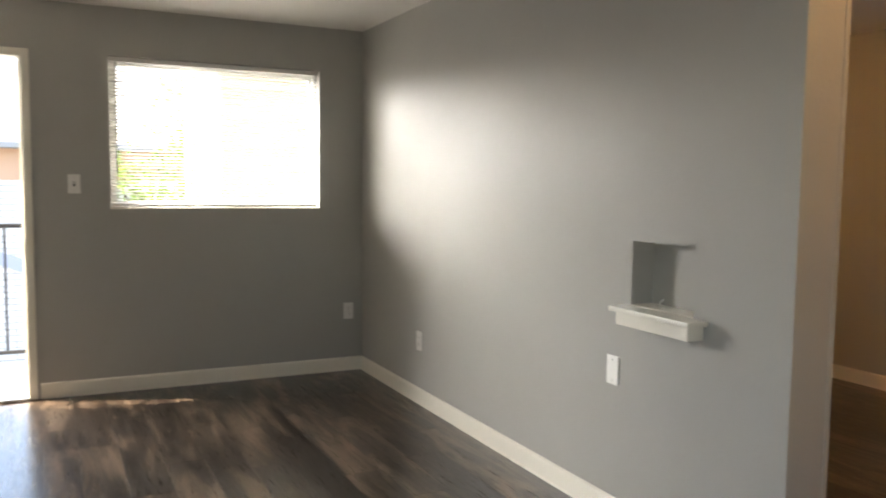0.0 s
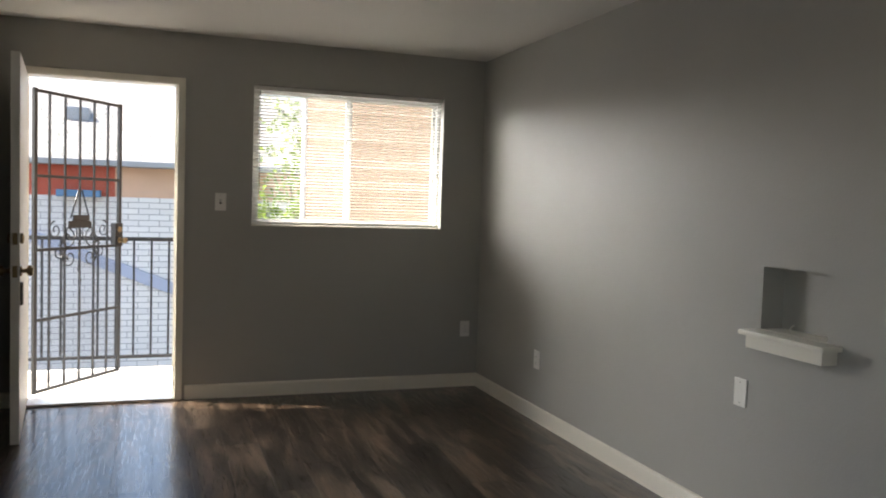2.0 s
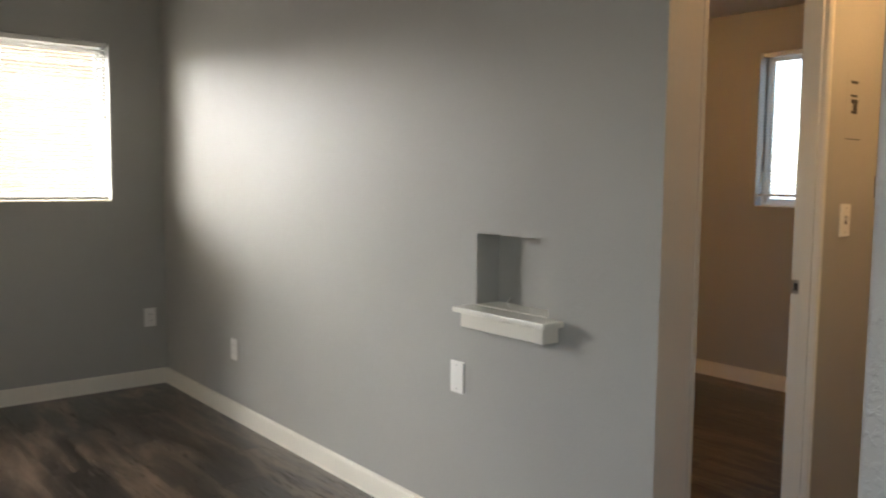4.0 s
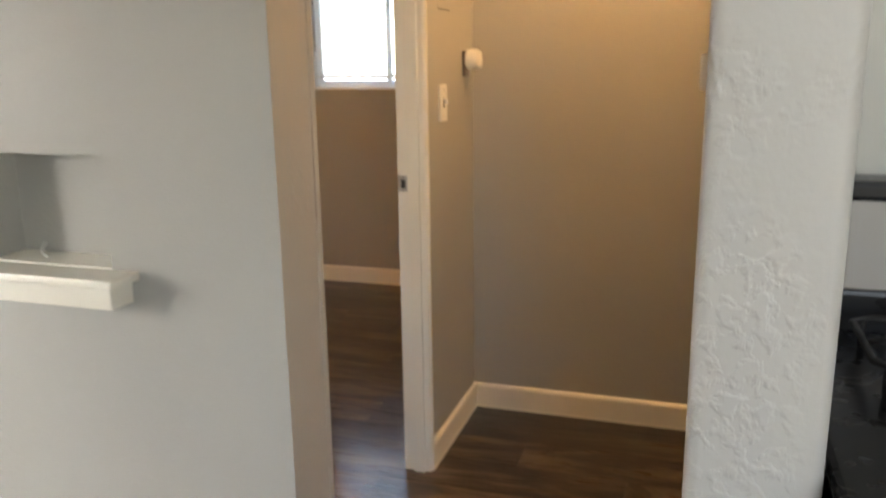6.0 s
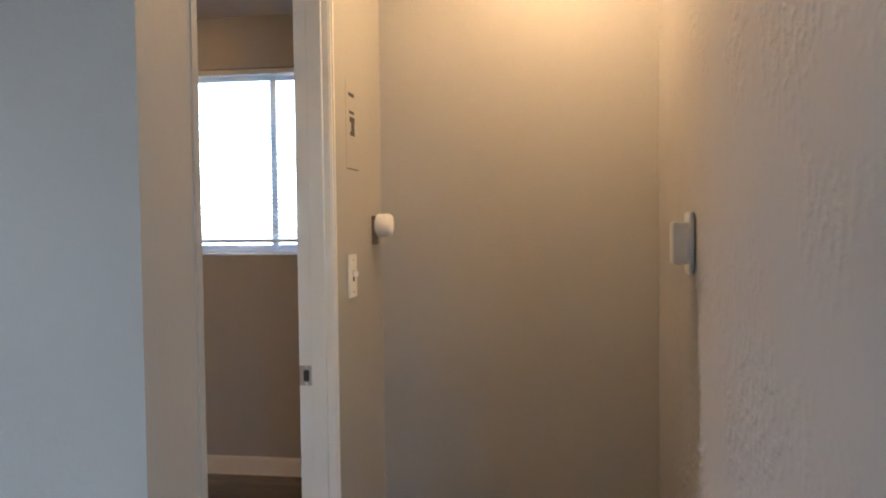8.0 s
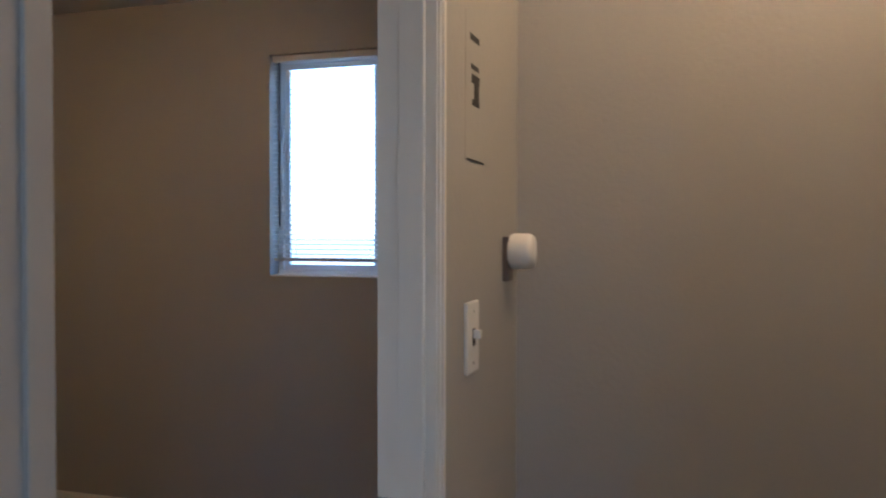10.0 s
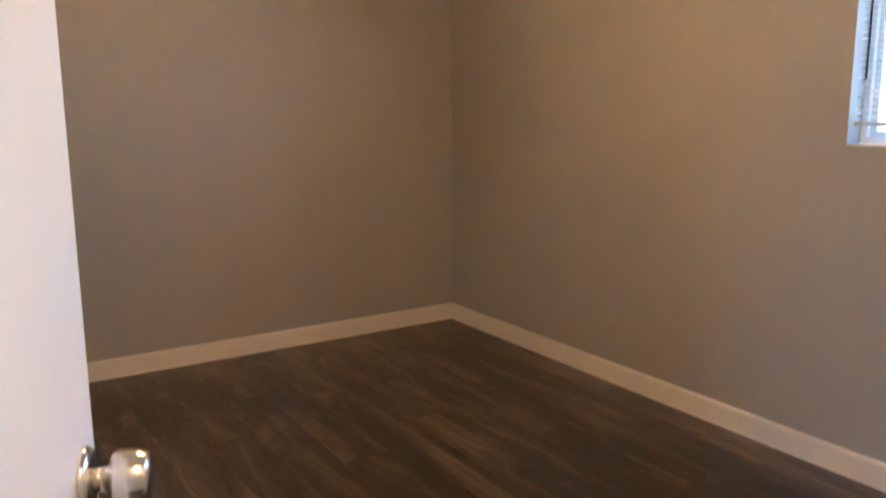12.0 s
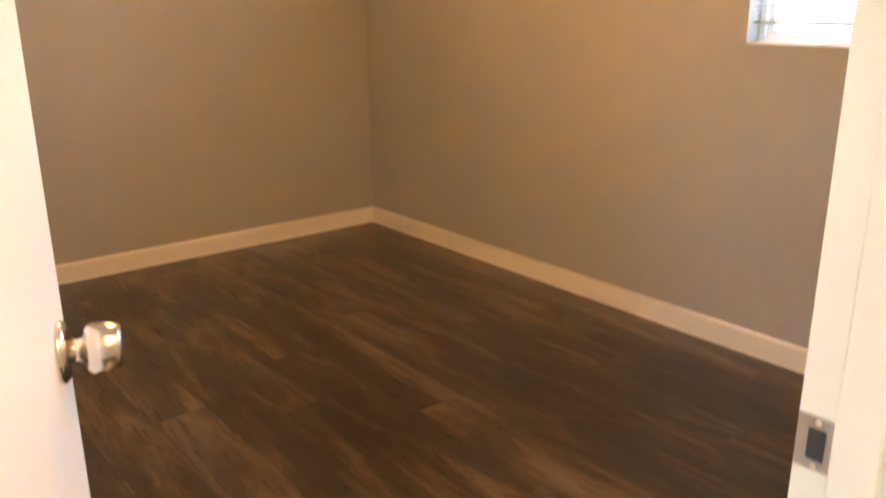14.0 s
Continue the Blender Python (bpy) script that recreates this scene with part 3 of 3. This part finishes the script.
# ---- kitchen stove ----
sv = thing("kitchen_stove", Matrix.Translation((-0.66, -4.657, 0)) @ Matrix.Rotation(radians(-90), 4, "Z"), "black gas stove with iron grates and a tall back panel", "stove")
SW, SD = 0.76, 0.63
part("body", boxes(((0, 0.02, 0.06), (SW, SD, 0.885)), bevel=0.004), BLACK, sv)
part("kick_panel", boxes(((0.02, 0.05, 0.0), (SW - 0.02, SD - 0.02, 0.06))), BLACK, sv)
dr = part("oven_door", boxes(((0.01, -0.012, 0.22), (SW - 0.01, 0.02, 0.77)), bevel=0.006), BLACK, sv)
part("handle", tube([(0.08, -0.012, 0.72), (0.08, -0.05, 0.725), (SW / 2, -0.055, 0.725), (SW - 0.08, -0.05, 0.725), (SW - 0.08, -0.012, 0.72)], 0.010, 10), BLACK, dr)
part("drawer", boxes(((0.01, -0.010, 0.07), (SW - 0.01, 0.02, 0.205)), bevel=0.006), BLACK, sv)
ct = part("cooktop", boxes(((0, -0.01, 0.885), (SW, SD - 0.07, 0.905)), bevel=0.008), BLACK, sv)
part("control_strip", boxes(((0.005, -0.014, 0.785), (SW - 0.005, 0.02, 0.880)), bevel=0.006), BLACK, sv)
for i in range(4):
    part("knob", spun([(0.022, 0.0), (0.020, 0.022), (0.016, 0.026)], (0.12 + 0.173 * i, -0.014, 0.835), "Y", 20), BLACK, sv)
BG0 = SD - 0.07
part("backguard", boxes(((0.0, BG0, 0.885), (0.045, SD + 0.02, 1.135)), ((SW - 0.045, BG0, 0.885), (SW, SD + 0.02, 1.135)), ((0.045, BG0, 1.105), (SW - 0.045, SD + 0.02, 1.135)), ((0.045, BG0, 0.885), (SW - 0.045, SD + 0.02, 0.97)), bevel=0.008), BLACK, sv, "glossy black back panel frame")
part("control_panel", boxes(((0.045, BG0 + 0.010, 0.97), (SW - 0.045, SD + 0.015, 1.105))), PANEL, sv, "grey reflective panel")
for gx in (0.19, 0.57):
    for gy in (0.13, 0.40):
        part("burner", spun([(0.05, 0.0), (0.05, 0.012), (0.034, 0.016), (0.034, 0.022), (0.01, 0.024)], (gx, gy, 0.903), "Z", 24), CAST, ct)
        ring = [(gx + 0.115 * sx, gy + 0.105 * sy, 0.944) for sx, sy in ((-1, -0.75), (-0.75, -1), (0.75, -1), (1, -0.75), (1, 0.75), (0.75, 1), (-0.75, 1), (-1, 0.75))]
        g = part("grate", tube(ring, 0.0055, 8, True), CAST, ct)
        for a in range(4):
            c_, s_ = math.cos(a * math.pi / 2), math.sin(a * math.pi / 2)
            part("finger", tube([(gx + c_ * 0.112, gy + s_ * 0.103, 0.944), (gx + c_ * 0.06, gy + s_ * 0.06, 0.950), (gx + c_ * 0.028, gy + s_ * 0.028, 0.948)], 0.005, 6), CAST, g)
            part("foot", tube([(gx + 0.10 * (1 if a % 2 else -1), gy + 0.09 * (1 if a < 2 else -1), 0.944), (gx + 0.10 * (1 if a % 2 else -1), gy + 0.09 * (1 if a < 2 else -1), 0.905)], 0.005, 6), CAST, g)

# ---- outside: gate, rail, balcony ----
structure("balcony_floor", box((-7.0, 0.15, -0.16), (-0.15, 1.22, -0.015), 0.01), CONCRETE, "pale sunlit concrete walkway outside the entry door", "balcony")
sg = thing("security_gate", Matrix.Translation((EL + 0.02, 0.175, 0)) @ Matrix.Rotation(radians(54.5), 4, "Z"), "black wrought iron security gate standing open outwards", "gate")
GW, GZ0, GZ1 = 0.84, 0.035, 1.995
for x in (0.0, GW - 0.025):
    part("stile", box((x, -0.0125, GZ0), (x + 0.025, 0.0125, GZ1), 0.002), IRON, sg)
for z in (GZ0, 0.50, 0.955, 1.43, GZ1 - 0.025):
    part("rail", box((0.025, -0.010, z), (GW - 0.025, 0.010, z + 0.02), 0.002), IRON, sg)
for i in range(1, 6):
    x = GW * i / 6
    part("bar", box((x - 0.006, -0.006, GZ0 + 0.02), (x + 0.006, 0.006, GZ1 - 0.02)), IRON, sg)
lk = part("lock_box", box((GW - 0.075, -0.022, 0.96), (GW + 0.004, 0.022, 1.13), 0.004), IRON, sg, "dark bronze lock box with brass cylinders")
for z in (1.085, 1.005):
    part("cylinder", spun([(0.022, 0.0), (0.020, 0.012), (0.008, 0.014)], (GW - 0.035, -0.022, z), "Y", 20), BRASS, lk)
part("knob", spun([(0.010, 0.0), (0.010, 0.02), (0.022, 0.028), (0.022, 0.044), (0.010, 0.05)], (GW - 0.035, -0.032, 1.005), "Y", 20), BRASS, lk)


def scroll(cx, cz, r, turns, flip, start=0.0):
    pts = []
    for i in range(40):
        a = start + flip * turns * 2 * math.pi * i / 39
        rr = r * (1 - 0.8 * i / 39)
        pts.append((cx + rr * math.cos(a), -0.012, cz + rr * math.sin(a)))
    return tube(pts, 0.005, 6)


for sx in (1, -1):
    for k, (dx, dz, r) in enumerate(((0.23, 0.09, 0.06), (0.12, 0.03, 0.075), (0.10, -0.10, 0.07), (0.20, -0.06, 0.05))):
        part("scroll", scroll(0.41 + sx * dx, 1.0 + dz, r, 1.4, sx * (1 if k % 2 else -1), math.pi / 2), IRON, sg)
orn = part("ornament", boxes(((0.30, -0.016, 1.10), (0.52, -0.008, 1.15)), ((0.34, -0.016, 1.15), (0.50, -0.008, 1.19)), bevel=0.003), IRON, sg, "flat black carriage ornament")
for sx in (-1, 1):
    part("strut", tube([(0.41 + sx * 0.015, -0.012, 1.36), (0.41 + sx * 0.09, -0.012, 1.17)], 0.006, 6), IRON, orn)
for cx in (0.33, 0.48):
    part("wheel", tube([(cx + 0.05 * math.cos(a * 0.5236), -0.012, 1.07 + 0.05 * math.sin(a * 0.5236)) for a in range(12)], 0.005, 6, True), IRON, orn)
part("drop", tube([(0.41, -0.012, 0.94), (0.39, -0.012, 0.82), (0.42, -0.012, 0.74), (0.41, -0.012, 0.68)], 0.005, 6), IRON, sg)
part("mesh_screen", box((0.025, 0.011, GZ0 + 0.02), (GW - 0.025, 0.0125, GZ1 - 0.025)), SCREEN, sg, "dark fine insect screen")

rl = thing("balcony_railing", Matrix.Translation((0, 1.12, 0)), "black iron railing along the walkway", "railing")
part("top_rail", box((-7.0, -0.022, 0.985), (-0.15, 0.022, 1.015), 0.004), IRON, rl)
part("bottom_rail", box((-7.0, -0.014, 0.075), (-0.15, 0.014, 0.10), 0.003), IRON, rl)
bal = bpy.data.meshes.new("baluster")
bb_ = box((-0.008, -0.008, 0.10), (0.008, 0.008, 0.985))
bb_.to_mesh(bal)
bb_.free()
bal.materials.append(IRON)
x = -6.9
while x < -0.2:
    o = new("baluster", bal)
    o.parent = rl
    o.matrix_basis = Matrix.Translation((x, 0, 0))
    x += 0.128
for x in (-6.98, -4.6, -0.4):
    part("post", box((x - 0.02, -0.02, -0.015), (x + 0.02, 0.02, 0.985), 0.003), IRON, rl)

# ---- outside: buildings, ground, trees ----
structure("ground", box((-400, -400, -3.0), (400, 400, -2.8)), GROUND, "grey asphalt ground of the yard", "ground")
wing = thing("apartment_wing", Matrix(), "tan stucco wing of the apartment building in sunlight", "building")
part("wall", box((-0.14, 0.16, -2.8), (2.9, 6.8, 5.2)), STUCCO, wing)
part("corner_trim", box((-0.19, 6.66, -2.8), (-0.141, 6.84, 5.2), 0.01), VINYL, wing, "white corner trim")
part("roof", box((-0.4, 0.0, 5.2), (3.0, 7.1, 5.4), 0.02), GUTTER, wing)
hs = thing("neighbour_house", Matrix(), "low white block house with a grey shingle roof", "house")
part("wall", box((-16, 12.0, -2.8), (9, 20, 1.30)), BLOCK, hs, "white painted block wall")
part("upper_wall", box((-3.05, 12.02, 1.30), (9, 20, 1.93)), PEACH, hs, "peach stucco band")
part("upper_wall", box((-16, 12.02, 1.30), (-3.05, 20, 1.93)), RED, hs, "red painted band")
part("gutter", box((-16.2, 11.55, 1.90), (9.2, 11.70, 2.02), 0.02), GUTTER, hs, "grey gutter")
rf = bmesh.new()
pr = [(11.6, 1.98), (16.0, 4.05), (20.4, 1.98), (20.4, 1.90), (11.6, 1.90)]
ends = [[rf.verts.new((x, y, z)) for y, z in pr] for x in (-16.2, 9.2)]
for i in range(5):
    rf.faces.new((ends[0][i], ends[0][(i + 1) % 5], ends[1][(i + 1) % 5], ends[1][i]))
rf.faces.new(ends[0][::-1])
rf.faces.new(ends[1])
bmesh.ops.recalc_face_normals(rf, faces=rf.faces)
roof = part("roof", rf, SHINGLE, hs, "grey shingle roof")
part("roof_vent", boxes(((-4.15, 13.6, 2.9), (-3.65, 14.2, 3.22)), bevel=0.05), GUTTER, roof)
# sloping slab whose blue-grey colour stands in for a diagonal shadow across the wall
st_ = bmesh.new()
add_box(st_, (-4.95, 0, -0.12), (4.95, 0.05, 0.12), 0.01)
bmesh.ops.transform(st_, matrix=Matrix.Translation((-0.8, 11.93, -0.99)) @ Matrix.Rotation(math.atan(0.394), 4, "Y"), verts=st_.verts)
part("shadow_band", st_, metal_mat("blue_grey_shadow_colour", (0.42, 0.46, 0.58), 0.6, 0.0), hs, "sloping blue-grey band coloured as a diagonal shadow on the wall")
part("awning", boxes(((-4.1, 11.7, 1.28), (-3.3, 12.0, 1.42)), bevel=0.02), BLUE, hs, "blue awning")


def tree(x, y, z, height, spread, n, seed, label):
    rnd = random.Random(seed)
    root = thing("tree", Matrix.Translation((x, y, z)), label, "tree")
    tips = []
    trunk = bmesh.new()

    def limb(a, way, length, r, depth):
        pts = [a]
        for i in range(4):
            way = (way + Vector((rnd.uniform(-0.2, 0.2), rnd.uniform(-0.2, 0.2), 0.08))).normalized()
            pts.append(pts[-1] + way * length / 4)
        rings = [[trunk.verts.new(p + Vector((r * (1 - 0.12 * j) * math.cos(k), r * (1 - 0.12 * j) * math.sin(k), 0))) for k in (0, 1.05, 2.09, 3.14, 4.19, 5.24)] for j, p in enumerate(pts)]
        for p, q in zip(rings, rings[1:]):
            for k in range(6):
                trunk.faces.new((p[k], p[(k + 1) % 6], q[(k + 1) % 6], q[k]))
        tips.extend(pts[2:])
        if depth:
            for _ in range(4):
                a_ = rnd.uniform(0, 6.28)
                limb(pts[rnd.choice((2, 3, 4))], Vector((math.cos(a_) * spread, math.sin(a_) * spread, rnd.uniform(0.2, 0.9))).normalized(), length * rnd.uniform(0.5, 0.75), r * 0.5, depth - 1)

    limb(Vector((0, 0, 0)), Vector((0, 0, 1)), height * 0.5, height * 0.025, 3)
    part("trunk", trunk, BARK, root)
    crown = bmesh.new()
    for _ in range(n):
        c = rnd.choice(tips) + Vector((rnd.gauss(0, 0.22), rnd.gauss(0, 0.22), rnd.gauss(0, 0.2)))
        q = Euler((rnd.uniform(0, 6), rnd.uniform(0, 6), rnd.uniform(0, 6))).to_matrix()
        s = rnd.uniform(0.05, 0.11)
        v = [crown.verts.new(c + q @ Vector(p) * s) for p in ((-1, 0, 0), (0, -0.45, 0.1), (1, 0, 0), (0, 0.45, 0.1))]
        crown.faces.new(v)
    part("crown", crown, LEAF, root)
    return root


tree(0.45, 9.3, -2.8, 6.6, 0.6, 5000, 3, "green leafy tree standing in the yard")
tree(13.0, -6.5, -2.8, 7.0, 0.9, 7000, 5, "green leafy tree outside the bedroom window")

# ---- floor planks ----
fl = thing("floor", Matrix(), "dark brown wood plank floor through all rooms", "floor", kind="structure")
part("underlay", box((WX - 0.1, SY - 0.1, -0.12), (BE + 0.1, 0.14, -0.010)), DARK, fl)
PW, PL = 0.181, 1.24
pk = bmesh.new()
add_box(pk, (-PW / 2 + 0.0005, -PL / 2 + 0.0006, -0.010), (PW / 2 - 0.0005, PL / 2 - 0.0006, 0.0))
top = [e for e in pk.edges if all(v.co.z > -0.001 for v in e.verts)]
bmesh.ops.bevel(pk, geom=top, offset=0.0004, segments=1, affect="EDGES")
plank = bpy.data.meshes.new("plank")
pk.to_mesh(plank)
pk.free()
plank.materials.append(WOOD)
shift = (0.0, 0.47, 0.83, 0.21, 0.62, 1.02, 0.35)
i, x = 0, WX + PW / 2
while x < BE + 0.05:
    end = 0.145
    first = PL - shift[i % 7]
    south = SY if x < 0.1 else HS - 0.1
    while end > south + 0.01:
        first = min(first, end - south)
        o = new("plank", plank)
        o.parent = fl
        o.matrix_basis = Matrix.Translation((x, end - first / 2, 0)) @ Matrix.Diagonal((1, first / PL, 1, 1))
        end, first = end - first, PL
    x += PW
    i += 1
